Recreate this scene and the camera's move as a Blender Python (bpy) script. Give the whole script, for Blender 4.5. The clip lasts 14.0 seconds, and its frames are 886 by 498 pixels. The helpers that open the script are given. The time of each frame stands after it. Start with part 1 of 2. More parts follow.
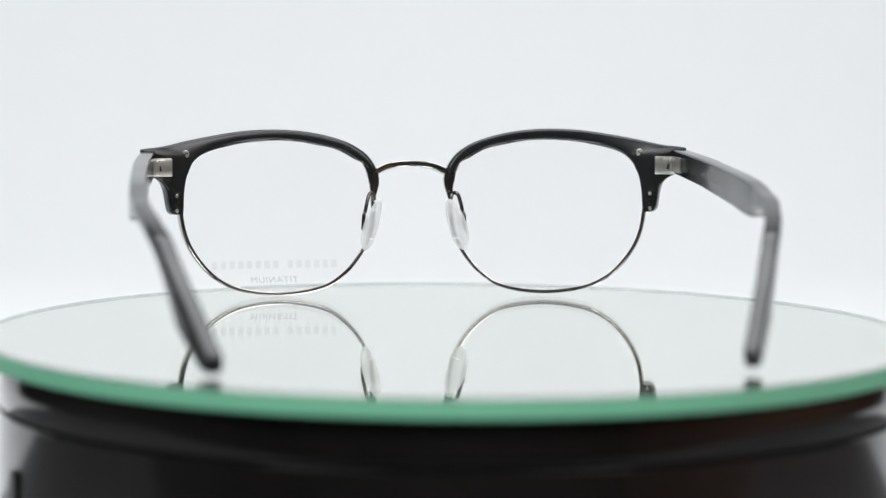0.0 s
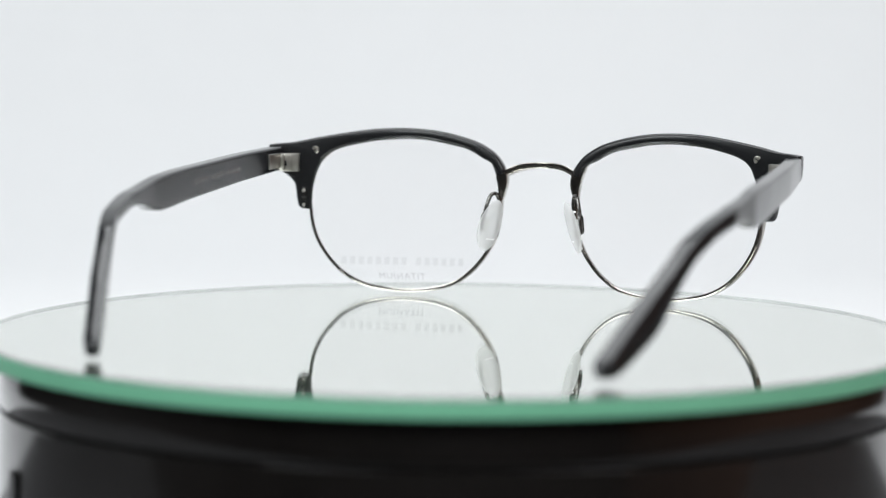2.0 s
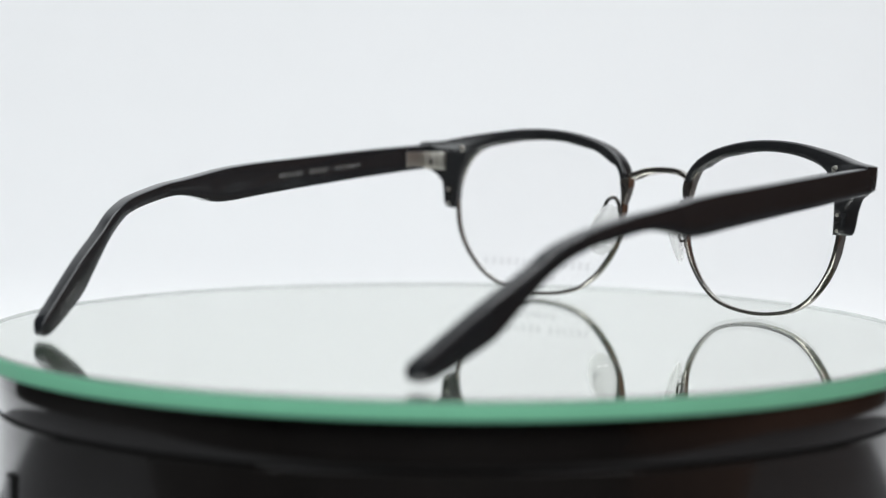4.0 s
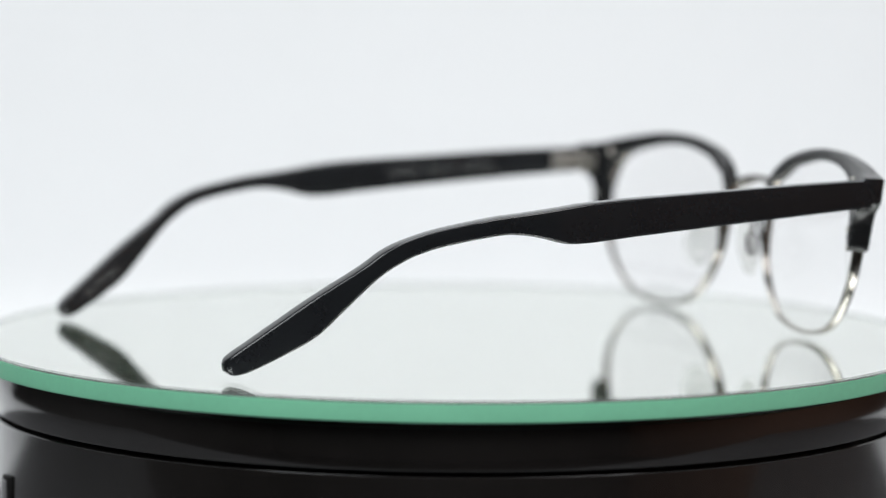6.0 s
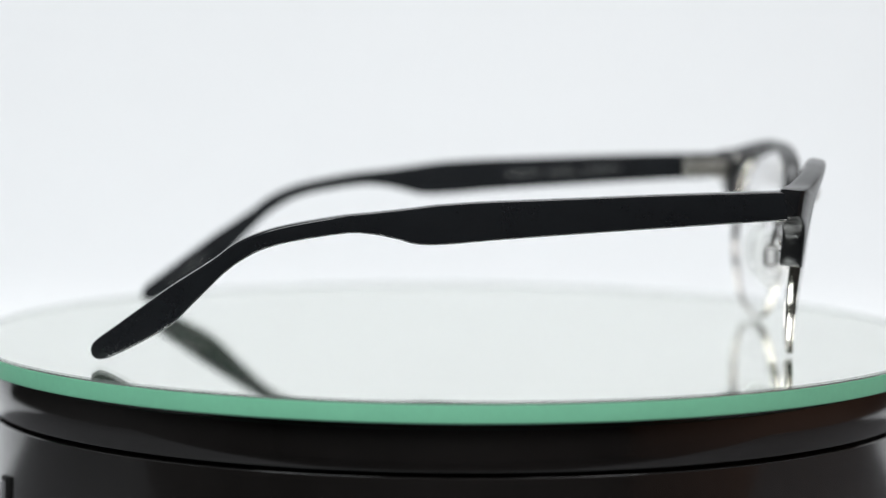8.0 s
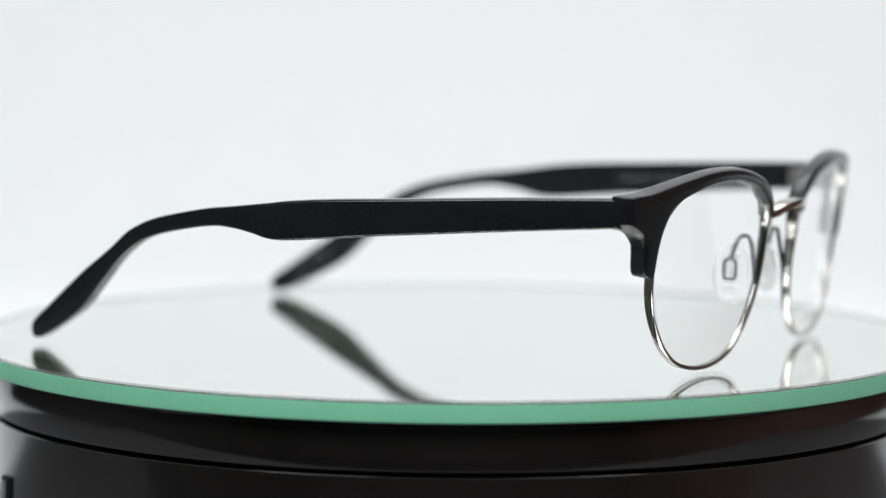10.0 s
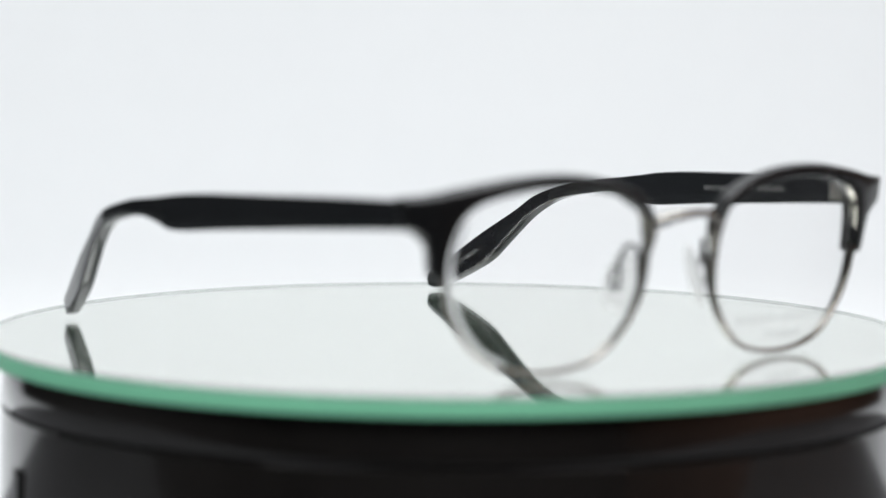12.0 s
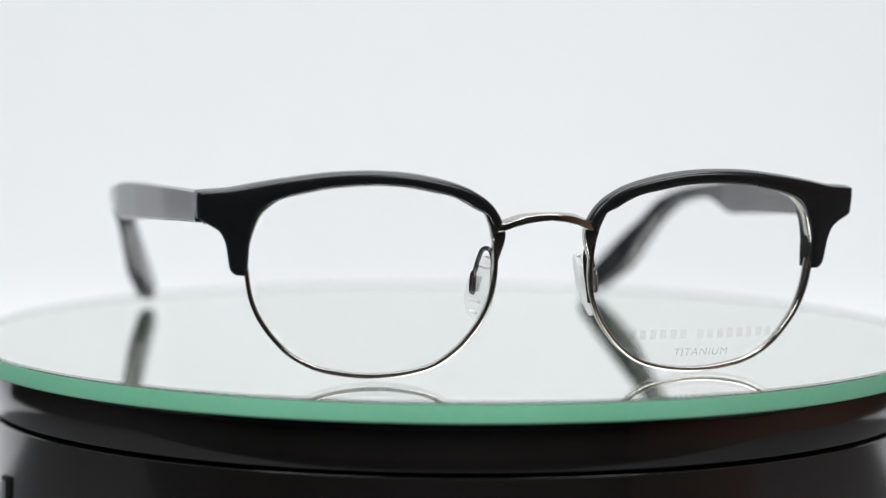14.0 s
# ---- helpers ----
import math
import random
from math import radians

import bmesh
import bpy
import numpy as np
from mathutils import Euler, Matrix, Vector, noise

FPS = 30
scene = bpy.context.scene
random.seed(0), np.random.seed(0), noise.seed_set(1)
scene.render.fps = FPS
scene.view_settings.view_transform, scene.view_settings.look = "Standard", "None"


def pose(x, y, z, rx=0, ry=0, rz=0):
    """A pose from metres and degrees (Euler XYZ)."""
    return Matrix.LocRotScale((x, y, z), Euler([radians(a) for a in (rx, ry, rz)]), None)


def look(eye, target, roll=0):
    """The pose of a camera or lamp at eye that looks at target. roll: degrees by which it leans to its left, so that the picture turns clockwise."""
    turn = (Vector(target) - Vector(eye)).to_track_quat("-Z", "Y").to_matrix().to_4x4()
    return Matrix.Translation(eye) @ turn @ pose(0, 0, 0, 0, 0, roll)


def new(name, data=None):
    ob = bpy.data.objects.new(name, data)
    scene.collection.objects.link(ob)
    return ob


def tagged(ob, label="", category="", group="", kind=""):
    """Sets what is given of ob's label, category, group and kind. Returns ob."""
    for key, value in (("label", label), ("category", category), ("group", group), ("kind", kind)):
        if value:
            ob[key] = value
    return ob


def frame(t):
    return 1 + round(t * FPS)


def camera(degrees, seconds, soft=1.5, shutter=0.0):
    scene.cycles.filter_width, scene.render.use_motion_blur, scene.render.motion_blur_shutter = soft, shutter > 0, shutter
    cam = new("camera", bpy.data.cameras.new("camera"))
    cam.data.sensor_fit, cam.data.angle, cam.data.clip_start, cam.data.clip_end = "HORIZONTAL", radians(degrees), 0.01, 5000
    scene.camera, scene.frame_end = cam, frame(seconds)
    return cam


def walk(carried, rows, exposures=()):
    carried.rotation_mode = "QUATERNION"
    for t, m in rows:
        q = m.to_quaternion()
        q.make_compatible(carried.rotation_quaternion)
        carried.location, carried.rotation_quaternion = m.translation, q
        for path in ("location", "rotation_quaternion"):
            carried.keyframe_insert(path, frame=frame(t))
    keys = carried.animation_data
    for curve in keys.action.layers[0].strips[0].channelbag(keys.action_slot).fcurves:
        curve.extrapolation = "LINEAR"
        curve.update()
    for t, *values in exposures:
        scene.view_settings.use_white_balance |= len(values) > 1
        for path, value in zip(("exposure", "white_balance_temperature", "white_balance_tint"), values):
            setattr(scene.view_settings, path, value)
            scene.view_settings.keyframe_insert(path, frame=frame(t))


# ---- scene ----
cam = camera(16.55, 14.0, soft=1.2)
# the camera stands on its tripod; as it focuses farther away its view widens by a hair, like a small step back
FOCUS = [(0.0, 0.784), (1.0, 0.784), (2.2, 0.776), (3.2, 0.755), (4.2, 0.735), (4.6, 0.684), (5.0, 0.674), (5.4, 0.642), (6.0, 0.638), (6.6, 0.637), (7.4, 0.635), (8.2, 0.633), (10.3, 0.630),
         (11.0, 0.632), (11.3, 0.640), (11.5, 0.664), (11.68, 0.672), (11.8, 0.775), (12.3, 0.797), (12.9, 0.797), (13.1, 0.775), (13.35, 0.642), (14.0, 0.634)]


BACK = [(0.0, 0.013), (2.2, 0.0125), (3.2, 0.009), (4.2, 0.007), (4.6, 0.005), (5.5, 0.0025), (6.6, 0.001), (7.4, 0.0), (11.68, 0.0), (11.8, 0.017), (12.3, 0.018), (12.9, 0.018), (13.1, 0.015), (13.35, 0.0), (14.0, 0.0)]


def eye(back):
    return pose(0.0, -0.7037 - 0.9956 * back, 0.0859 + 0.094 * back, 90 - 5.397, -0.447, 0.075)


walk(cam, [(t, eye(b)) for t, b in BACK], exposures=[(0.0, -0.01), (1.0, -0.02), (2.2, -0.03), (4.5, 0.0), (5.5, 0.02), (7.5, 0.04), (11.0, 0.03), (12.5, 0.05), (13.5, 0.0), (14.0, -0.01)])
# a shallow depth of field, pulled from thing to thing
focus_point = new("focus_point")
cam.data.dof.use_dof = True
cam.data.dof.focus_object = focus_point
cam.data.dof.aperture_fstop = 8.3

# ---- light ----
world = bpy.data.worlds.new("studio")
world.use_nodes = True
world.node_tree.nodes["Background"].inputs["Color"].default_value = (0.9, 0.95, 1.0, 1)
world.node_tree.nodes["Background"].inputs["Strength"].default_value = 0.05
scene.world = world


def softbox(name, eye, target, width, height, watts, colour):
    data = bpy.data.lights.new(name, "AREA")
    data.shape, data.size, data.size_y = "RECTANGLE", width, height
    data.energy, data.color = watts, colour
    ob = new(name, data)
    ob.matrix_world = look(eye, target)
    return ob


softbox("softbox_overhead", (0.0, 0.05, 1.0), (0.0, 0.06, 0.0), 0.9, 0.8, 10.5, (0.962, 0.986, 1.003))
softbox("softbox_west", (-0.6, -0.75, 0.78), (0.0, 0.05, 0.0), 0.55, 0.55, 6.3, (0.935, 0.985, 1.0))
softbox("softbox_east", (0.6, -0.75, 0.78), (0.0, 0.05, 0.0), 0.55, 0.55, 5.2, (0.99, 0.985, 0.997))
scene.view_settings.exposure = 0.0


# ---- materials ----
def material(name, colour, rough=0.5, metal=0.0, grain=900.0, vary=0.12, bump=0.05, rough_vary=0.06, coat=0.0, spec=0.5):
    """A surface whose colour, gloss and relief vary at two scales."""
    m = bpy.data.materials.new(name)
    m.use_nodes = True
    n, l = m.node_tree.nodes, m.node_tree.links
    b = n["Principled BSDF"]
    b.inputs["Metallic"].default_value = metal
    b.inputs["Coat Weight"].default_value = coat
    b.inputs["Specular IOR Level"].default_value = spec
    co = n.new("ShaderNodeTexCoord")
    fine, broad = n.new("ShaderNodeTexNoise"), n.new("ShaderNodeTexNoise")
    fine.inputs["Scale"].default_value, fine.inputs["Detail"].default_value = grain, 4
    broad.inputs["Scale"].default_value, broad.inputs["Detail"].default_value = grain / 14, 3
    l.new(co.outputs["Object"], fine.inputs["Vector"])
    l.new(co.outputs["Object"], broad.inputs["Vector"])
    mean = n.new("ShaderNodeMix")
    mean.data_type = "FLOAT"
    mean.inputs[0].default_value = 0.6
    l.new(fine.outputs["Fac"], mean.inputs[2])
    l.new(broad.outputs["Fac"], mean.inputs[3])
    ramp = n.new("ShaderNodeValToRGB")
    ramp.color_ramp.elements[0].position, ramp.color_ramp.elements[1].position = 0.3, 0.7
    ramp.color_ramp.elements[0].color = tuple(c * (1 - vary) for c in colour) + (1,)
    ramp.color_ramp.elements[1].color = tuple(min(1, c * (1 + vary)) for c in colour) + (1,)
    l.new(mean.outputs[0], ramp.inputs["Fac"])
    l.new(ramp.outputs["Color"], b.inputs["Base Color"])
    rr = n.new("ShaderNodeMapRange")
    rr.inputs["To Min"].default_value, rr.inputs["To Max"].default_value = max(0.0, rough - rough_vary), rough + rough_vary
    l.new(broad.outputs["Fac"], rr.inputs["Value"])
    l.new(rr.outputs["Result"], b.inputs["Roughness"])
    if bump:
        bp = n.new("ShaderNodeBump")
        bp.inputs["Strength"].default_value, bp.inputs["Distance"].default_value = bump, 0.0002
        l.new(fine.outputs["Fac"], bp.inputs["Height"])
        l.new(bp.outputs["Normal"], b.inputs["Normal"])
    return m


def glass(name, colour, ior=1.5, rough=0.0):
    m = bpy.data.materials.new(name)
    m.use_nodes = True
    b = m.node_tree.nodes["Principled BSDF"]
    b.inputs["Base Color"].default_value = (*colour, 1)
    b.inputs["Transmission Weight"].default_value = 1.0
    b.inputs["Roughness"].default_value = rough
    b.inputs["IOR"].default_value = ior
    return m


def silicone(name):
    """Soft clear rubber: half clear, half milky, with a wet gloss."""
    m = bpy.data.materials.new(name)
    m.use_nodes = True
    n, l = m.node_tree.nodes, m.node_tree.links
    b, out = n["Principled BSDF"], n["Material Output"]
    b.inputs["Base Color"].default_value = (0.93, 0.94, 0.94, 1)
    b.inputs["Roughness"].default_value = 0.12
    clear, milk, both, mix = n.new("ShaderNodeBsdfTransparent"), n.new("ShaderNodeBsdfTranslucent"), n.new("ShaderNodeMixShader"), n.new("ShaderNodeMixShader")
    milk.inputs["Color"].default_value = (0.97, 0.98, 0.98, 1)
    both.inputs["Fac"].default_value, mix.inputs["Fac"].default_value = 0.55, 0.46
    l.new(b.outputs[0], both.inputs[1])
    l.new(milk.outputs[0], both.inputs[2])
    l.new(clear.outputs[0], mix.inputs[1])
    l.new(both.outputs[0], mix.inputs[2])
    l.new(mix.outputs[0], out.inputs["Surface"])
    return m


def clear_face(name, gloss):
    """The polished upper face of a clear plate: it mirrors a little, scatters a trace of green and lets the rest through."""
    m = bpy.data.materials.new(name)
    m.use_nodes = True
    n, l = m.node_tree.nodes, m.node_tree.links
    n.remove(n["Principled BSDF"])
    clear, shine, mix = n.new("ShaderNodeBsdfTransparent"), n.new("ShaderNodeBsdfAnisotropic"), n.new("ShaderNodeMixShader")
    clear.inputs["Color"].default_value = (0.995, 1.0, 0.996, 1)
    shine.inputs["Color"].default_value, shine.inputs["Roughness"].default_value = (1, 1, 1, 1), 0.0
    mix.inputs["Fac"].default_value = gloss
    l.new(clear.outputs[0], mix.inputs[1])
    l.new(shine.outputs[0], mix.inputs[2])
    # a thin green diffuse veil stands in for light scattered inside the glass
    green_veil, all_three = n.new("ShaderNodeBsdfDiffuse"), n.new("ShaderNodeMixShader")
    green_veil.inputs["Color"].default_value = (0.5, 0.66, 0.5, 1)
    all_three.inputs["Fac"].default_value = 0.021
    l.new(mix.outputs[0], all_three.inputs[1])
    l.new(green_veil.outputs[0], all_three.inputs[2])
    l.new(all_three.outputs[0], n["Material Output"].inputs["Surface"])
    return m


def etched(name, colour, cover):
    """A thin frosted print that lets part of what lies behind through."""
    m = bpy.data.materials.new(name)
    m.use_nodes = True
    n, l = m.node_tree.nodes, m.node_tree.links
    b, out = n["Principled BSDF"], n["Material Output"]
    b.inputs["Base Color"].default_value = (*colour, 1)
    b.inputs["Roughness"].default_value = 0.7
    clear, mix = n.new("ShaderNodeBsdfTransparent"), n.new("ShaderNodeMixShader")
    mix.inputs["Fac"].default_value = cover
    l.new(clear.outputs[0], mix.inputs[1])
    l.new(b.outputs[0], mix.inputs[2])
    l.new(mix.outputs[0], out.inputs["Surface"])
    return m


PAPER = material("white_paper", (0.86, 0.87, 0.88), 0.75, grain=60, vary=0.012, bump=0.02, spec=0.2)
DARK_WALL = material("dark_wall", (0.13, 0.127, 0.125), 0.8, grain=12, vary=0.2)
BROWN_WALL = material("brown_wall", (0.42, 0.225, 0.155), 0.8, grain=12, vary=0.2)
DARK_FLOOR = material("dark_floor", (0.07, 0.067, 0.065), 0.5, grain=20, vary=0.3)
TABLE = material("grey_table", (0.12, 0.12, 0.125), 0.5, grain=30, vary=0.3)
ACETATE = material("black_acetate_satin", (0.0128, 0.0140, 0.0160), 0.16, grain=1500, vary=0.12, bump=0.0015, spec=0.4, coat=0.18)
SATIN = material("black_acetate_satin_front", (0.0110, 0.0116, 0.0128), 0.25, grain=1500, vary=0.2, bump=0.008, spec=0.5)
GUNMETAL = material("gunmetal_titanium", (0.47, 0.445, 0.41), 0.15, 1.0, grain=1200, vary=0.12, bump=0.02)
STEEL = material("hinge_steel", (0.55, 0.53, 0.49), 0.36, 1.0, grain=1500, vary=0.1, bump=0.04)
DARK_METAL = material("dark_titanium", (0.13, 0.125, 0.12), 0.25, 1.0, grain=1200, vary=0.15, bump=0.02)
# near-black for solid pieces that put the shade of small openings into colour
RECESS_SHADE = material("recess_shade", (0.05, 0.05, 0.05), 0.4, 1.0)
DRUM = material("black_lacquer", (0.0135, 0.012, 0.0114), 0.13, grain=140, vary=0.3, bump=0.012, rough_vary=0.06, coat=0.4, spec=0.8)
RUBBER = material("black_rubber", (0.008, 0.008, 0.008), 0.6)
GREY_PLASTIC = material("grey_plastic", (0.35, 0.35, 0.36), 0.45)
EDGE = material("ground_glass_edge", (0.325, 0.89, 0.575), 0.5, grain=700, vary=0.05, bump=0.04)
SILVER = material("silvering", (0.990, 0.996, 0.965), 0.004, 1.0, grain=40, vary=0.005, bump=0.0, rough_vary=0.002)
SLAB = clear_face("clear_float_glass", 0.16)
LENS = glass("demo_lens", (0.993, 0.991, 0.991), 1.22)
SILICONE = silicone("clear_silicone")
MILKY = material("milky_silicone", (0.82, 0.83, 0.83), 0.25, grain=600, vary=0.04, bump=0.02)
ARRIS = etched("arris_glass", (0.34, 0.38, 0.36), 0.28)
LENS_PRINT = etched("lens_print", (0.16, 0.16, 0.17), 0.38)
LENS_BAR = etched("lens_bar", (0.2, 0.2, 0.21), 0.12)
GREY_PRINT = etched("temple_print", (0.7, 0.7, 0.7), 0.3)
FAINT_PRINT = etched("faint_print", (0.6, 0.6, 0.6), 0.17)

# ---- shape helpers (profiles in millimetres) ----
MM = 0.001


def part(name, bm, mat, parent=None, label="", angle=38):
    """Links a bmesh, drawn in millimetres, as one mesh object."""
    bmesh.ops.recalc_face_normals(bm, faces=bm.faces)
    bmesh.ops.scale(bm, vec=(MM, MM, MM), verts=bm.verts)
    me = bpy.data.meshes.new(name)
    bm.to_mesh(me)
    bm.free()
    for f in me.polygons:
        f.use_smooth = True
    me.set_sharp_from_angle(angle=radians(angle))
    me.materials.append(mat)
    ob = new(name, me)
    ob.parent = parent
    if label:
        tagged(ob, label)
    return ob


def spline(points, steps, closed=False):
    """A smooth curve through control points (any number of coordinates)."""
    p = [np.array(q, float) for q in points]
    n, out = len(p), []
    for i in range(n if closed else n - 1):
        if closed:
            a, b, c, d = p[i - 1], p[i], p[(i + 1) % n], p[(i + 2) % n]
        else:
            a, b, c, d = p[max(i - 1, 0)], p[i], p[i + 1], p[min(i + 2, n - 1)]
        for k in range(steps):
            t = k / steps
            out.append(0.5 * (2 * b + (c - a) * t + (2 * a - 5 * b + 4 * c - d) * t * t + (3 * b - a - 3 * c + d) * t ** 3))
    if not closed:
        out.append(p[-1])
    return out


def rounded(width, height, r, n=3):
    """A rounded rectangle round the origin, as (u, v)."""
    r = min(r, width * 0.49, height * 0.49)
    out = []
    for cx, cy, a0 in ((1, 1, 0), (-1, 1, 90), (-1, -1, 180), (1, -1, 270)):
        for k in range(n + 1):
            a = radians(a0 + 90 * k / n)
            out.append((cx * (width / 2 - r) + r * math.cos(a), cy * (height / 2 - r) + r * math.sin(a)))
    return out


def loft(sections, closed=False, caps=True):
    bm = bmesh.new()
    rows = [[bm.verts.new(Vector(q)) for q in s] for s in sections]
    m = len(rows[0])
    pairs = list(zip(rows, rows[1:])) + ([(rows[-1], rows[0])] if closed else [])
    for a, b in pairs:
        for j in range(m):
            bm.faces.new((a[j], a[(j + 1) % m], b[(j + 1) % m], b[j]))
    if caps and not closed:
        bm.faces.new(rows[0])
        bm.faces.new(rows[-1])
    return bm


def turned(profile, segments=192, cx=0.0, cy=0.0, closed=False):
    """A turned body from (radius, z) pairs."""
    sections = []
    for k in range(segments):
        a = 2 * math.pi * k / segments
        sections.append([(cx + r * math.cos(a), cy + r * math.sin(a), z) for r, z in profile])
    bm = bmesh.new()
    rows = [[bm.verts.new(q) for q in s] for s in sections]
    m = len(profile)
    for i in range(segments):
        a, b = rows[i], rows[(i + 1) % segments]
        for j in range(m if closed else m - 1):
            bm.faces.new((a[j], a[(j + 1) % m], b[(j + 1) % m], b[j]))
    if not closed:
        bm.faces.new([r[0] for r in rows])
        bm.faces.new([r[-1] for r in rows])
    return bm


def block(centre, size, r=0.3, turn=(0, 0, 0), segments=2):
    """A box with rounded edges."""
    bm = bmesh.new()
    bmesh.ops.create_cube(bm, size=1.0)
    bmesh.ops.scale(bm, vec=size, verts=bm.verts)
    bmesh.ops.bevel(bm, geom=bm.edges[:], offset=r, segments=segments, profile=0.5, affect="EDGES")
    bmesh.ops.transform(bm, matrix=pose(*centre, *turn), verts=bm.verts)
    return bm


def wire(path, r, n=8, flat=1.0):
    """A round wire along a list of points."""
    sections, p = [], [Vector(q) for q in path]
    side = Vector((1, 0, 0))
    for i, q in enumerate(p):
        t = (p[min(i + 1, len(p) - 1)] - p[max(i - 1, 0)]).normalized()
        side = (side - t * side.dot(t)).normalized()
        up = t.cross(side)
        sections.append([q + side * (r * math.cos(2 * math.pi * k / n)) + up * (r * flat * math.sin(2 * math.pi * k / n)) for k in range(n)])
    return loft(sections)


def disc_between(centre, axis, r, depth, segments=24, bevel=0.12):
    """A short round peg whose face looks along axis."""
    bm = turned([(r, 0), (r, depth - bevel), (r - bevel, depth)], segments)
    m = Vector(axis).to_track_quat("Z", "Y").to_matrix().to_4x4()
    bmesh.ops.transform(bm, matrix=Matrix.Translation(centre) @ m, verts=bm.verts)
    return bm


def mirror(bm, s):
    if s < 0:
        bmesh.ops.scale(bm, vec=(-1, 1, 1), verts=bm.verts)
    return bm


def lettering(body, size, shear=0.0):
    """The outline mesh of a word, its lower left corner at the origin and about size high: vertices and faces."""
    cu = bpy.data.curves.new("word", "FONT")
    cu.body, cu.size, cu.shear, cu.space_character = body, size, shear, 1.15
    ob = bpy.data.objects.new("word", cu)
    me = bpy.data.meshes.new_from_object(ob)
    verts, faces = [tuple(v.co) for v in me.vertices], [tuple(f.vertices) for f in me.polygons]
    bpy.data.objects.remove(ob)
    bpy.data.curves.remove(cu)
    bpy.data.meshes.remove(me)
    return verts, faces


def placed(verts, faces, where):
    bm = bmesh.new()
    vs = [bm.verts.new(where(v[0], v[1])) for v in verts]
    for f in faces:
        bm.faces.new([vs[i] for i in f])
    return bm


def bars(words, height, gap=0.35, fill=0.74):
    """Plain bars, one for each character of words of the given lengths; returns verts, faces and the width."""
    verts, faces, x = [], [], 0.0
    step = height * 0.95
    for n in words:
        for k in range(n):
            a, b = x + step * (1 - fill) / 2, x + step * (1 + fill) / 2
            i = len(verts)
            verts += [(a, 0), (b, 0), (b, height), (a, height)]
            faces.append((i, i + 1, i + 2, i + 3))
            x += step
        x += step * gap * 2
    return verts, faces, x - step * gap * 2


# ---- the place: a paper sweep on a dark table in a dark room ----
FLOOR = -88.0


def room():
    walls = (("wall_north", (0, 1625, 500), (3200, 50, 2900)), ("wall_south", (0, -1825, 500), (3200, 50, 2900)),
             ("wall_west", (-1625, -100, 500), (50, 3500, 2900)), ("wall_east", (1625, -100, 500), (50, 3500, 2900)))
    for name, c, size in walls:
        brown = name == "wall_east"
        tagged(part(name, block(c, size, 2), BROWN_WALL if brown else DARK_WALL), "dark brown painted studio wall" if brown else "dark grey painted studio wall", "wall", kind="structure")
    tagged(part("ceiling", block((0, -100, 1975), (3300, 3500, 50), 2), DARK_WALL), "dark grey painted studio ceiling", "ceiling", kind="structure")
    tagged(part("floor", block((0, -100, FLOOR - 775), (3300, 3500, 50), 2), DARK_FLOOR), "dark matt studio floor under the table", "floor", kind="structure")
    table = tagged(new("table"), "plain grey table under the turntable", "table")
    table.location = (0, 0.35, (FLOOR - 750) * MM)
    part("tabletop", block((0, 0, 735), (1700, 1100, 30), 3), TABLE, table)
    for x in (-790, 790):
        for y in (-490, 490):
            part("leg", loft([[(x + u, y + v, z) for u, v in rounded(w, w, 6)] for z, w in ((0, 34), (719, 52))]), TABLE, table)
    # one curved sheet: flat behind the drum, then up
    line = [(240.0, FLOOR + 1.2)]
    line += [(560 + 40 * math.sin(a), FLOOR + 41.2 - 40 * math.cos(a)) for a in np.linspace(0, math.pi / 2, 24)]
    line += [(600.0, 1500.0)]
    behind = [(y + 0.8 * (k > 1), z - 0.8 * (k < len(line) - 2)) for k, (y, z) in enumerate(line)]
    outline = line + behind[::-1]
    bm = loft([[(x, y, z) for y, z in outline] for x in (-700.0, 700.0)])
    tagged(part("backdrop", bm, PAPER, angle=1), "smooth white paper sweep behind the turntable", "backdrop", kind="structure")


room()

# ---- the turntable ----
CX, CY, R_GLASS, T_GLASS = 1.8, -0.8, 110.2, 4.7


def drum():
    root = tagged(new("turntable_base"), "glossy black round turntable base with a groove", "turntable")
    root.location = (CX * MM, CY * MM, FLOOR * MM)
    h = -T_GLASS - FLOOR
    top = [(60, h), (105.4, h), (105.6, h - 0.3), (106.05, h - 5.0), (106.4, h - 9.9), (106.2, h - 10.25), (105.6, h - 10.45), (102.6, h - 10.5)]
    part("platter_rim", turned(top + [(60, h - 10.5)], closed=False), DRUM, root)
    part("groove", turned([(90, h - 10.4), (102.3, h - 10.4), (102.3, h - 12.0), (90, h - 12.0)]), RUBBER, root, "dark recessed groove")
    body = [(60, h - 11.4), (102.6, h - 11.4), (106.2, h - 11.42), (106.4, h - 11.6), (107.0, h - 40), (107.4, 3.0), (106.6, 1.0), (105.4, 0.4), (60, 0.4)]
    part("drum_body", turned(body), DRUM, root)
    a = radians(-155.5)
    c = (106.8 * math.cos(a), 106.8 * math.sin(a), h - 27.0)
    switch = part("power_switch", block(c, (1.4, 4.6, 9.6), 0.4, (0, 0, -155.5)), RUBBER, root, "small black rocker switch")
    part("switch_rocker", block((c[0] + 0.7 * math.cos(a), c[1] + 0.7 * math.sin(a), c[2]), (1.4, 2.0, 7.5), 0.3, (0, 0, -155.5)), GREY_PLASTIC, switch, "grey rocker")
    for k in range(3):
        b = radians(90 + 120 * k)
        part("foot", turned([(7, 0), (7, 0.5), (6.4, 0.6)], 32, 80 * math.cos(b), 80 * math.sin(b)), RUBBER, root, "black rubber foot")


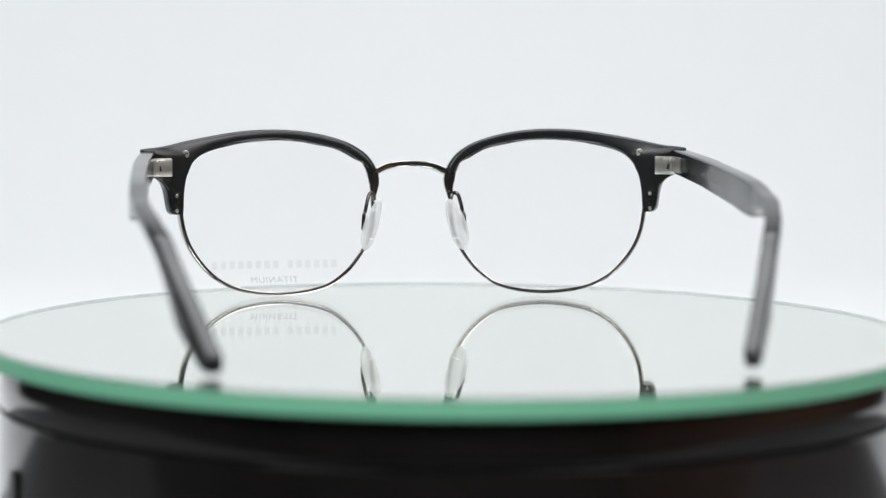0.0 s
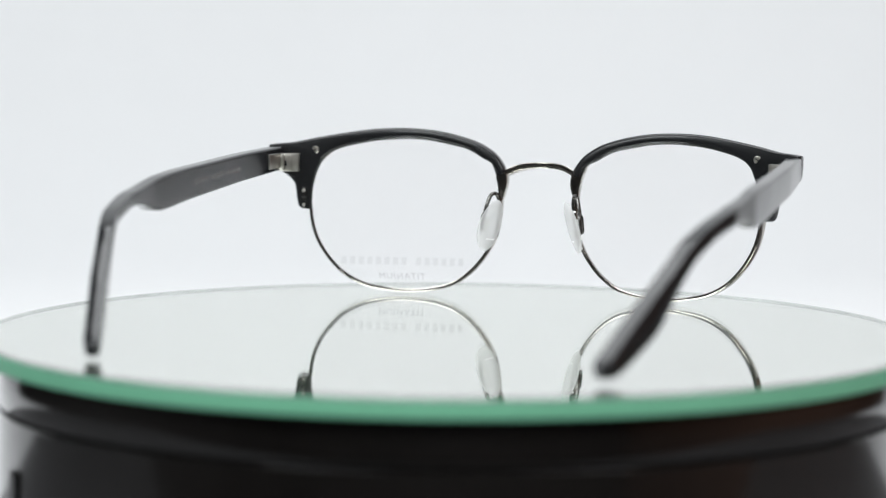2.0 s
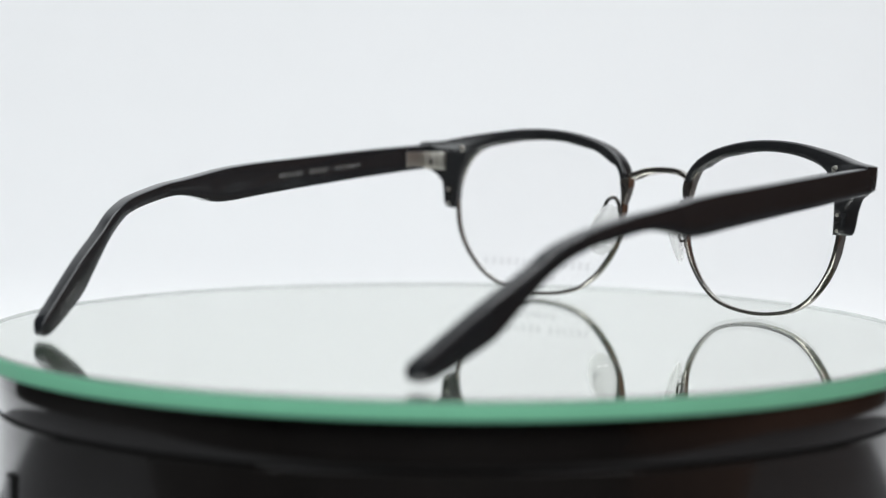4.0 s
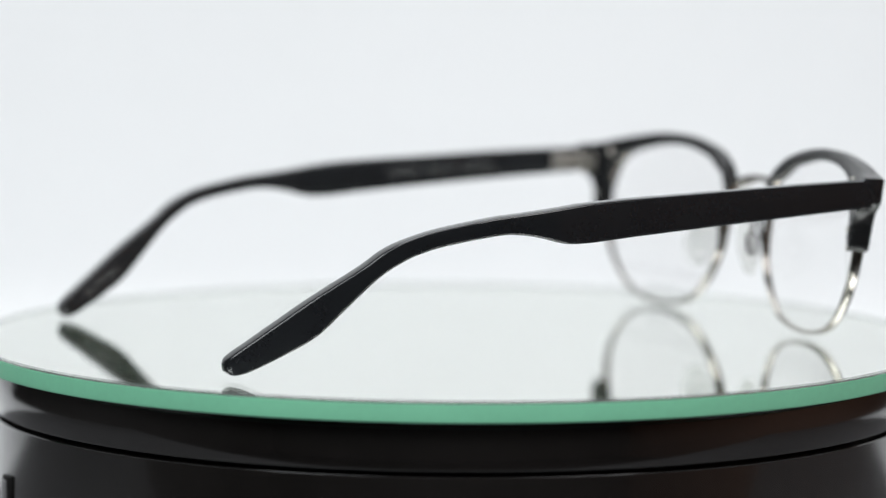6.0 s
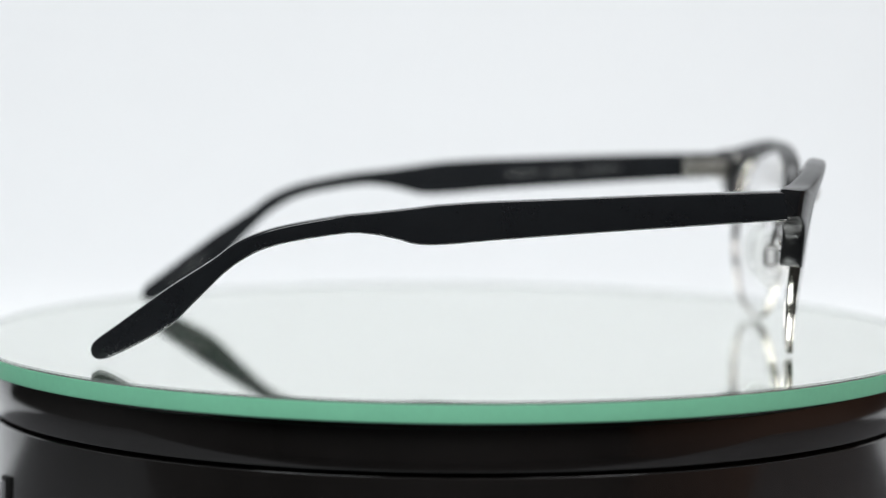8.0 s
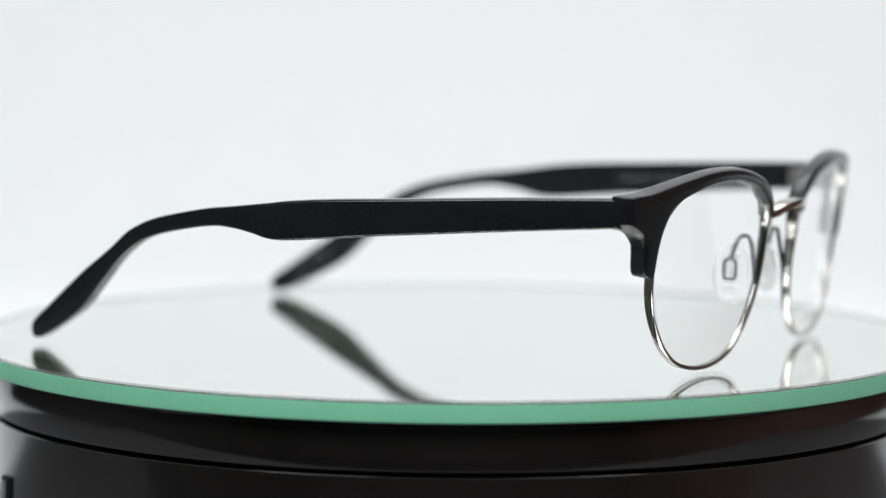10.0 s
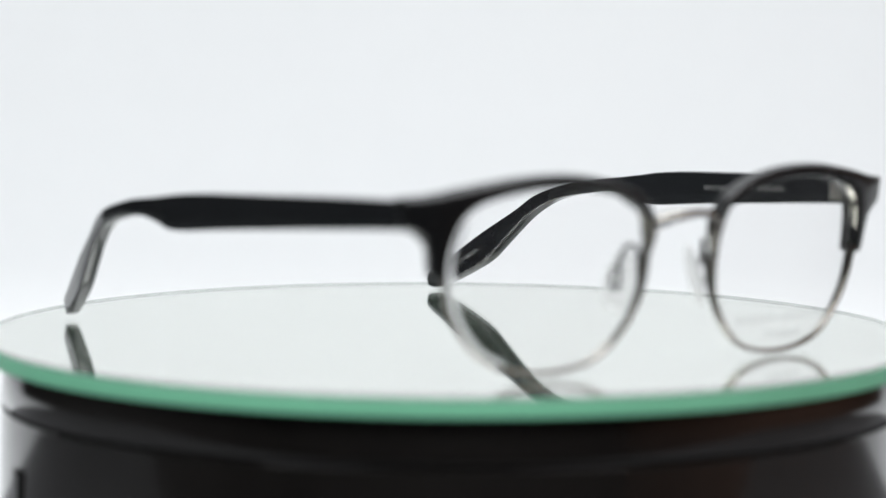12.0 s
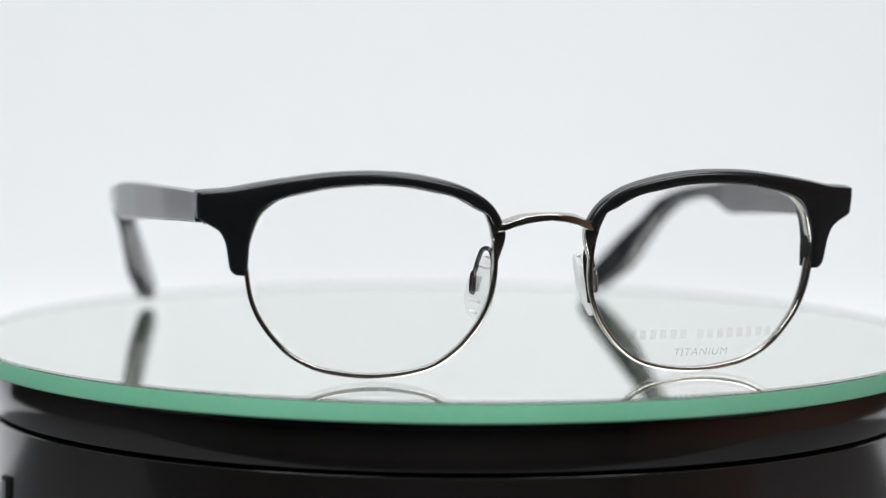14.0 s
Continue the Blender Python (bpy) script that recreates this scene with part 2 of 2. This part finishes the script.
def glass_top():
    root = tagged(new("mirror_disc"), "round mirrored glass plate with a ground green edge", "mirror")
    r = R_GLASS
    bm = bmesh.new()
    bm.faces.new([bm.verts.new(((r - 0.2) * math.cos(a), (r - 0.2) * math.sin(a), 0)) for a in np.linspace(0, 2 * math.pi, 257)[:-1]])
    slab = part("glass_face", bm, SLAB, root, "clear polished glass face")
    slab.visible_shadow = False
    part("silvering", turned([(r - 0.25, -T_GLASS + 0.2), (r - 0.25, -0.5)], 256), SILVER, root, "silver mirror under the clear face", 15)
    ring = [(r - 0.2, -T_GLASS), (r - 0.05, -T_GLASS + 0.15), (r, -T_GLASS + 0.4), (r, -0.85), (r - 0.2, -0.85)]
    part("ground_edge", turned(ring, 256, closed=True), EDGE, root, "frosted green ground edge")
    arris = [(r - 0.2, -0.84), (r - 0.01, -0.84), (r - 0.04, -0.45), (r - 0.2, -0.03)]
    part("arris", turned(arris, 256, closed=True), ARRIS, root, "thin grey bevel")
    root.location = (CX * MM, CY * MM, 0)
    return root


drum()
DISC = glass_top()

# ---- the eyeglasses, standing on rims and temple tips ----
BROW = [(9.6, 31.5, 11.5, 31.5), (9.3, 32.7, 12, 32.9), (10.2, 34.5, 13.2, 34.5), (11.6, 36.3, 15.3, 35.5), (13.7, 38, 17.5, 36.8),
        (17.4, 40, 20.4, 38.1), (23.3, 41.8, 24.6, 39.0), (29.7, 42.9, 30.2, 40.0), (36.8, 43.3, 36.8, 40.3), (44.6, 43, 44.1, 39.8),
        (51.7, 42, 49.7, 38.8), (58.9, 40.6, 53.7, 37.81), (65, 39.3, 56.6, 36.58), (70.2, 38.75, 58.3, 35.2), (71.0, 38.0, 59, 34.2),
        (70.9, 33.7, 59.7, 32.5), (70.5, 33, 60, 32), (68.3, 31.8, 60.4, 30.7), (66.5, 30.4, 60.7, 29.1), (65.5, 27.8, 61, 26.7),
        (64.8, 23.7, 61.1, 23.5), (64.3, 22.4, 61.2, 22.3), (63.5, 21.8, 61.2, 21.7)]
RIM = [(10.4, 26.7), (11, 29.9), (12.2, 32.7), (14.6, 35.8), (18.4, 38.2), (23.5, 39.9), (30.3, 40.8), (36.9, 41.1), (44.1, 40.6),
       (49.7, 39.4), (53.8, 38.1), (57, 36.2), (59.1, 33.7), (60.4, 30.1), (61.1, 26.2), (61, 21.6), (60.1, 16.9), (58.3, 12.7),
       (55.3, 8.5), (51.6, 5), (46.6, 2.4), (40.5, 1.1), (34.3, 0.7), (27.7, 1.3), (22.1, 2.9), (17.9, 5.8), (15.1, 8.8),
       (12.7, 12.4), (11, 16.6), (10.3, 21.6)]
SIDE = [(70.7, 38.5, 70.7, 32.35), (47.6, 37.8, 47.6, 30.85), (24, 36.75, 24.1, 29.15), (8.6, 36.1, 9.6, 28), (-1.4, 35.4, -0.4, 27.1),
        (-6.3, 34.8, -6.3, 27.1), (-11.1, 34.2, -10.8, 28.2), (-16.2, 33.6, -15.7, 29.1), (-23.1, 32.8, -21.2, 29.3),
        (-33.7, 30.7, -31.3, 27.8), (-39.6, 28.9, -37.2, 26.3), (-44.6, 26.5, -41.6, 24.2), (-49.5, 22.8, -46.5, 20.6),
        (-58.4, 16.9, -53.1, 13.9), (-64.8, 12.2, -58.2, 8.8), (-70.4, 8, -64.8, 4.7), (-74.8, 4.7, -71, 1.5), (-75.9, 3, -73.7, 0.6),
        (-75.8, 1.5, -74.8, 0.7)]
OUTER = {1: [(69.8, 71.0), (45, 73.3), (15, 74.6), (-8, 75.2), (-24, 74.3), (-38, 71.7), (-58, 65.1), (-76, 58.5)],
         -1: [(69.8, 71.0), (45, 73.1), (15, 74.4), (-8, 75.0), (-24, 74.2), (-38, 71.9), (-58, 66.0), (-76, 60.0)]}
TEMPLE_THICK = 3.95


def front(x, z):
    """The front's forward face: bowed round the face and leaning forward at the top."""
    return 78.45 + 0.136 * z - 0.00088 * x ** 2 - 2.2e-7 * x ** 4


def wrap(x):
    """How much the front's surface turns back at x: sideways run for each step forward along its normal."""
    return 0.00176 * x + 8.8e-7 * x ** 3


def temple_x(y, s):
    """The temple's outer face, which bows outward and turns in behind the ear."""
    ys, xs = [a for a, _ in OUTER[s]][::-1], [b for _, b in OUTER[s]][::-1]
    return float(np.interp(y, ys, xs))


def brow_bar(s):
    sections = []
    for ox, oz, ix, iz in spline(BROW, 7):
        w = math.hypot(ix - ox, iz - oz)
        ux, uz = (ix - ox) / w, (iz - oz) / w
        depth = 3.8 + 1.4 * min(1, max(0, (ox - 40) / 28))
        # the top falls a little towards the front
        fall = 0.1 * max(0.0, -uz) ** 2 * min(1, max(0, (oz - 38.2) / 1.6))
        end = min(1, max(0, (ox - 44) / 14))
        row = []
        for u, v in rounded(w, depth, 1.0):
            x, z = (ox + ix) / 2 + ux * u, (oz + iz) / 2 + uz * u
            x -= 1.7 * (0.5 - v / depth) * (0.5 - u / w) * min(1, max(0, (31.5 - oz) / 3)) * (ox > 50)
            drop = fall * (v / depth + 0.5) * depth * (0.5 - u / w) * min(1, w / 3)
            back = v - depth / 2
            x += wrap(x) * back * (1 - end * (0.5 - u / w))
            row.append((s * (x + ux * drop), front(x, z) + 0.4 + back, z + uz * drop - 0.07 * back))
        sections.append(row)
    return loft(sections)


def rim_loop(steps):
    """The rim's line, tucked under the brow where the brow covers it: x, z and the inward normal."""
    loop = spline(RIM, steps, True)
    n, out = len(loop), []
    for i, (x, z) in enumerate(loop):
        t = loop[(i + 1) % n] - loop[i - 1]
        nx, nz = t[1] / np.hypot(*t), -t[0] / np.hypot(*t)
        tuck = 0.8 * min(1, max(0, (z - 21) / 4)) * min(1, max(0, (x - 10.5) / 3)) * (1 - 0.65 * min(1, max(0, (x - 50) / 6)))
        out.append((x - nx * tuck, z - nz * tuck, nx, nz))
    return out


def rim(s):
    sections = []
    for x, z, nx, nz in rim_loop(6):
        deep = 1.7 + 0.9 * min(1, max(0, z / 30))
        cant = wrap(x)
        sections.append([(s * (x + nx * u + cant * (v - deep / 2)), front(x, z) - 1.3 + v, z + nz * u - 0.1 * (v - deep / 2)) for u, v in rounded(0.95, deep, 0.28, 2)])
    return loft(sections, closed=True)


def lens(s):
    """A clear curved sheet that fills the rim."""
    loop = [(x, z) for x, z, _, _ in rim_loop(4)]
    cx, cz = 35.0, 21.0
    bm = bmesh.new()
    rings = 12
    sheets = []
    for off in (-0.85, -1.75):
        sheet = [[bm.verts.new((s * cx, front(cx, cz) + off, cz))]]
        for k in range(1, rings + 1):
            f = k / rings
            sheet.append([bm.verts.new((s * (cx + (x - cx) * f), front(cx + (x - cx) * f, cz + (z - cz) * f) + off, cz + (z - cz) * f)) for x, z in loop])
        sheets.append(sheet)
    n = len(loop)
    for sheet in sheets:
        for j in range(n):
            bm.faces.new((sheet[0][0], sheet[1][j], sheet[1][(j + 1) % n]))
        for a, b in zip(sheet[1:], sheet[2:]):
            for j in range(n):
                bm.faces.new((a[j], b[j], b[(j + 1) % n], a[(j + 1) % n]))
    a, b = sheets[0][-1], sheets[1][-1]
    for j in range(n):
        bm.faces.new((a[j], a[(j + 1) % n], b[(j + 1) % n], b[j]))
    return bm


def bridge():
    sections = []
    for x, z, deep, high in spline([(-10.4, 31.8, 2.2, 1.7), (-8.8, 32.2, 2.6, 1.7), (-5.3, 33.5, 2.8, 1.6), (0, 34.05, 2.6, 1.55), (5.3, 33.5, 2.8, 1.6), (8.8, 32.2, 2.6, 1.7), (10.4, 31.8, 2.2, 1.7)], 8):
        # the strap twists: its front edge lies lower towards the rims
        lean = 0.06 + 0.16 * min(1, abs(x) / 6)
        bow = 3.2 * (1 - (x / 10.4) ** 2)
        sections.append([(x, front(x, z) - 1.2 + bow + u, z + v - lean * u) for u, v in rounded(deep, high, 0.26)])
    return loft(sections)


def bracket(s):
    """The tapered metal blade under the bridge, beside the rim."""
    sections = []
    for x, z, w, deep in spline([(10.2, 32.2, 2.8, 2.8), (10.0, 30.4, 2.9, 2.8), (9.8, 28.6, 2.3, 2.6), (9.8, 26.6, 1.2, 2.3), (9.9, 25.0, 0.5, 2.0)], 6):
        sections.append([(s * (x + u), front(x, z) - 1.3 + v, z) for u, v in rounded(w, deep, 0.3)])
    return loft(sections)


def nose_pad(s, root):
    """A clear pad with the plate moulded into it and the arm that holds it to the rim."""
    bm = bmesh.new()
    bmesh.ops.create_uvsphere(bm, u_segments=28, v_segments=18, radius=1.0)
    for v in bm.verts:
        x, y, z = v.co
        wide = 4.0 - 0.5 * z
        v.co = (x * 1.25 + 0.55 * (y * y - 0.3), y * wide, z * 7.0)
    bmesh.ops.transform(bm, matrix=pose(11.1, 73.6, 18.9, -6, -15, 28), verts=bm.verts)
    pad = part("nose_pad", mirror(bm, s), SILICONE, root, "clear silicone nose pad", 60)
    part("pad_core", mirror(block((12.2, 74.0, 19.4), (0.6, 1.7, 3.4), 0.25, (-6, -15, 28)), s), MILKY, pad, "pale core of the pad")
    for z, wide, thick in ((13.4, 2.0, 1.7), (15.6, 3.2, 2.75), (22.6, 2.8, 2.75), (24.8, 1.6, 1.6)):
        part("pad_rib", mirror(block((11.2 - 0.27 * (z - 19), 73.8, z), (thick, wide, 0.6), 0.28, (-6, -15, 28)), s), MILKY, pad, "pale rib across the pad")
    arm = spline([(10.9, 78.6, 15.5), (10.5, 78.6, 18.5), (10.1, 78.1, 22.0), (10.0, 77.7, 25.0), (10.6, 77.0, 26.8), (11.6, 75.6, 26.6), (12.3, 74.7, 24.4), (12.8, 74.2, 22.0)], 6)
    part("pad_arm", mirror(wire(arm, 0.5), s), DARK_METAL, pad, "thin dark metal wire arm")
    loop = [(12.8, 74.2, 22.2)] + [(13.1 - 0.06 * z + 0.1, 74.0 + y, 19.6 + z) for y, z in ((1.1, 1.9), (1.3, 1.2), (1.3, -1.6), (0.9, -2.1), (-0.9, -2.1), (-1.3, -1.6), (-1.3, 1.2), (-1.1, 1.9))] + [(12.8, 74.2, 22.2)]
    part("pad_box", mirror(wire(loop, 0.38, 6), s), DARK_METAL, pad, "open metal box inside the pad")
    return pad


def temple(s, root):
    sections = []
    for yt, zt, yb, zb in spline(SIDE, 6):
        # the two arms are not quite alike at the bend
        near_bend = math.exp(-((yt + 20) / 16) ** 2) if s < 0 else math.exp(-((yb + 36) / 13) ** 2)
        zt, zb = (zt - 0.4 * near_bend, zb) if s < 0 else (zt, zb - 0.35 * near_bend)
        tall = math.hypot(yt - yb, zt - zb)
        dy, dz = (yt - yb) / max(tall, 1e-6), (zt - zb) / max(tall, 1e-6)
        cy, cz = (yt + yb) / 2, (zt + zb) / 2
        thick = TEMPLE_THICK
        if cy < -73:
            thick *= max(0.7, 1 - ((-73 - cy) / 2.6) ** 2 * 0.4)
        row = []
        for u, v in rounded(thick, tall, 0.62, 4):
            y = cy + dy * v
            row.append((s * (temple_x(y, s) - TEMPLE_THICK / 2 + u), y, cz + dz * v))
        sections.append(row)
    return part("temple", loft(sections), ACETATE, root, "satin black acetate temple arm")


def hinge(s, root):
    base = part("hinge", mirror(block((66.0, 70.1, 34.3), (6.4, 2.0, 4.7), 0.25, (0, 0, -10)), s), STEEL, root, "silver metal hinge block")
    part("hinge_plate", mirror(block((66.6, 69.0, 34.2), (3.9, 1.2, 4.2), 0.2, (0, 0, -10)), s), STEEL, base, "brushed steel hinge plate")
    part("hinge_leaf", mirror(block((67.5, 64.4, 34.8), (0.9, 7.6, 4.0), 0.25, (0, 0, 4)), s), STEEL, base)
    part("hinge_barrel", mirror(block((66.9, 68.2, 34.4), (1.7, 2.0, 4.3), 0.5, (0, 0, -3)), s), STEEL, base)
    # no hole is cut: a dark block paints its shade on the plate
    part("hinge_slot", mirror(block((66.0, 68.3, 34.1), (0.75, 0.5, 1.4), 0.1, (0, 12, -10)), s), RECESS_SHADE, base, "dark block for the shade in a screw hole")


def screw(s, root):
    y = front(59.2, 36.9) - 4.75
    head = part("screw", mirror(disc_between((59.2, y + 0.75, 37.6), (0.12, -1, -0.12), 1.0, 1.0), s), STEEL, root, "small steel screw head")
    # the slot's shade is a thin dark bar on the uncut head
    part("screw_slot", mirror(block((59.25, y - 0.3, 37.55), (1.2, 0.16, 0.26), 0.04, (0, 25, 0)), s), RECESS_SHADE, head, "dark bar for the shade in the slot")


def rim_lock(s, root):
    """The small tube that closes the rim behind the brow's lower end."""
    lock = part("rim_lock", mirror(block((61.7, 71.55, 25.0), (1.3, 2.0, 5.6), 0.3), s), DARK_METAL, root, "dark metal rim closing block")
    for z in (23.1, 26.9):
        part("lock_screw", mirror(disc_between((61.6, 70.72, z), (0, -1, 0), 0.45, 0.5, 16, 0.1), s), STEEL, lock, "tiny bright screw")
    # a dark bar paints the shade of the lock's closing gap
    part("lock_gap", mirror(block((61.6, 70.45, 25.2), (1.2, 0.3, 0.35), 0.05), s), RECESS_SHADE, lock)


def eyeglasses():
    root = tagged(new("eyeglasses"), "black browline eyeglasses with gunmetal rims on a mirror", "eyeglasses")
    lenses, arms = {}, {}
    for s in (-1, 1):
        part("brow_bar", brow_bar(s), SATIN, root, "satin black acetate brow")
        part("rim", rim(s), GUNMETAL, root, "thin gunmetal titanium rim")
        lenses[s] = part("lens", lens(s), LENS, root, "clear demo lens", 80)
        lenses[s].visible_shadow = False
        part("rim_bracket", bracket(s), GUNMETAL, root, "tapered gunmetal bracket under the bridge")
        nose_pad(s, root)
        arms[s] = temple(s, root)
        hinge(s, root)
        screw(s, root)
        rim_lock(s, root)
    part("bridge", bridge(), GUNMETAL, root, "arched gunmetal bridge")

    # print on one lens: a maker's line as bars, a word below it
    on_lens = lambda x0, z0: (lambda u, v: (x0 - u, front(x0 - u, z0 + v) - 0.80, z0 + v))
    v, f, w = bars((6, 8), 2.0, 0.35, 0.6)
    k = 33.6 / w
    part("maker_print", placed([(a * k, b) for a, b in v], f, on_lens(-19.4, 7.4)), LENS_BAR, lenses[-1], "pale grey etched bars")
    v, f = lettering("TITANIUM", 2.3, 0.22)
    k = 12.7 / max(a for a, *_ in v)
    part("word_print", placed([(a * k, b) for a, b, *_ in v], f, on_lens(-29.8, 3.7)), LENS_PRINT, lenses[-1], "grey etched word")

    # print inside the temples
    for s in (-1, 1):
        v, f, w = bars((6, 5, 7), 1.25, 0.7)
        k = 29.5 / w
        along = lambda u: 15.5 + u if s < 0 else 45 - u
        inside = lambda u, z: (s * (temple_x(along(u), s) - TEMPLE_THICK - 0.02), along(u), 31.9 + z + 0.056 * (u if s < 0 else 29 - u))
        part("model_print", placed([(a * k, b) for a, b in v], f, inside), FAINT_PRINT, arms[s], "small pale grey bars")

    # a word and a conformity mark on one temple tip
    def on_tip(u, v):
        y, z = -70.2 + 0.82 * u - 0.57 * v, 4.1 + 0.57 * u + 0.82 * v
        return (-(temple_x(y, -1) - TEMPLE_THICK - 0.02), y, z)
    v, f = lettering("TITANIUM", 1.75)
    k = 7.5 / max(a for a, *_ in v)
    part("tip_print", placed([(5.0 + a * k, 0.05 + 0.9 * b) for a, b, *_ in v], f, on_tip), GREY_PRINT, arms[-1], "small pale grey word")
    v, f = [], []
    for cx in (2.5, 3.5):
        i = len(v)
        for q in range(9):
            a = radians(70 + 220 * q / 8)
            v += [(cx + 0.62 * math.cos(a), 0.6 + 0.62 * math.sin(a)), (cx + 0.45 * math.cos(a), 0.6 + 0.45 * math.sin(a))]
        f += [(i + 2 * q, i + 2 * q + 2, i + 2 * q + 3, i + 2 * q + 1) for q in range(8)]
    part("mark_print", placed(v, f, on_tip), GREY_PRINT, arms[-1], "two small pale arcs")
    return root


GLASSES = eyeglasses()

# ---- what moves: the plate turns evenly and carries the eyeglasses ----
TURN = [(0.0, 6.8), (0.5, 0.95), (1.0, -5.05), (1.5, -11.2), (2.0, -17.2), (4.5, -47.4), (5.0, -53.5), (5.5, -59.6), (6.0, -65.7), (6.5, -71.8),
        (7.0, -77.8), (7.5, -83.8), (8.0, -89.7), (10.5, -121.2), (11.0, -127.7), (11.5, -134.1), (12.0, -140.5), (12.5, -146.8), (13.0, -153.0),
        (13.5, -159.2), (14.0, -165.3)]


def motions():
    walk(GLASSES, [(t, pose(0.25 * MM, 0, 0, 0, 0, a) @ pose(0.55 * MM, 0, -0.05 * MM, 0, -0.25, 0)) for t, a in TURN])
    walk(focus_point, [(t, eye(float(np.interp(t, *zip(*BACK)))) @ pose(0, 0, -d)) for t, d in FOCUS])
    walk(DISC, [(t, pose(CX * MM, CY * MM, 0, 0, 0, a)) for t, a in TURN])


motions()
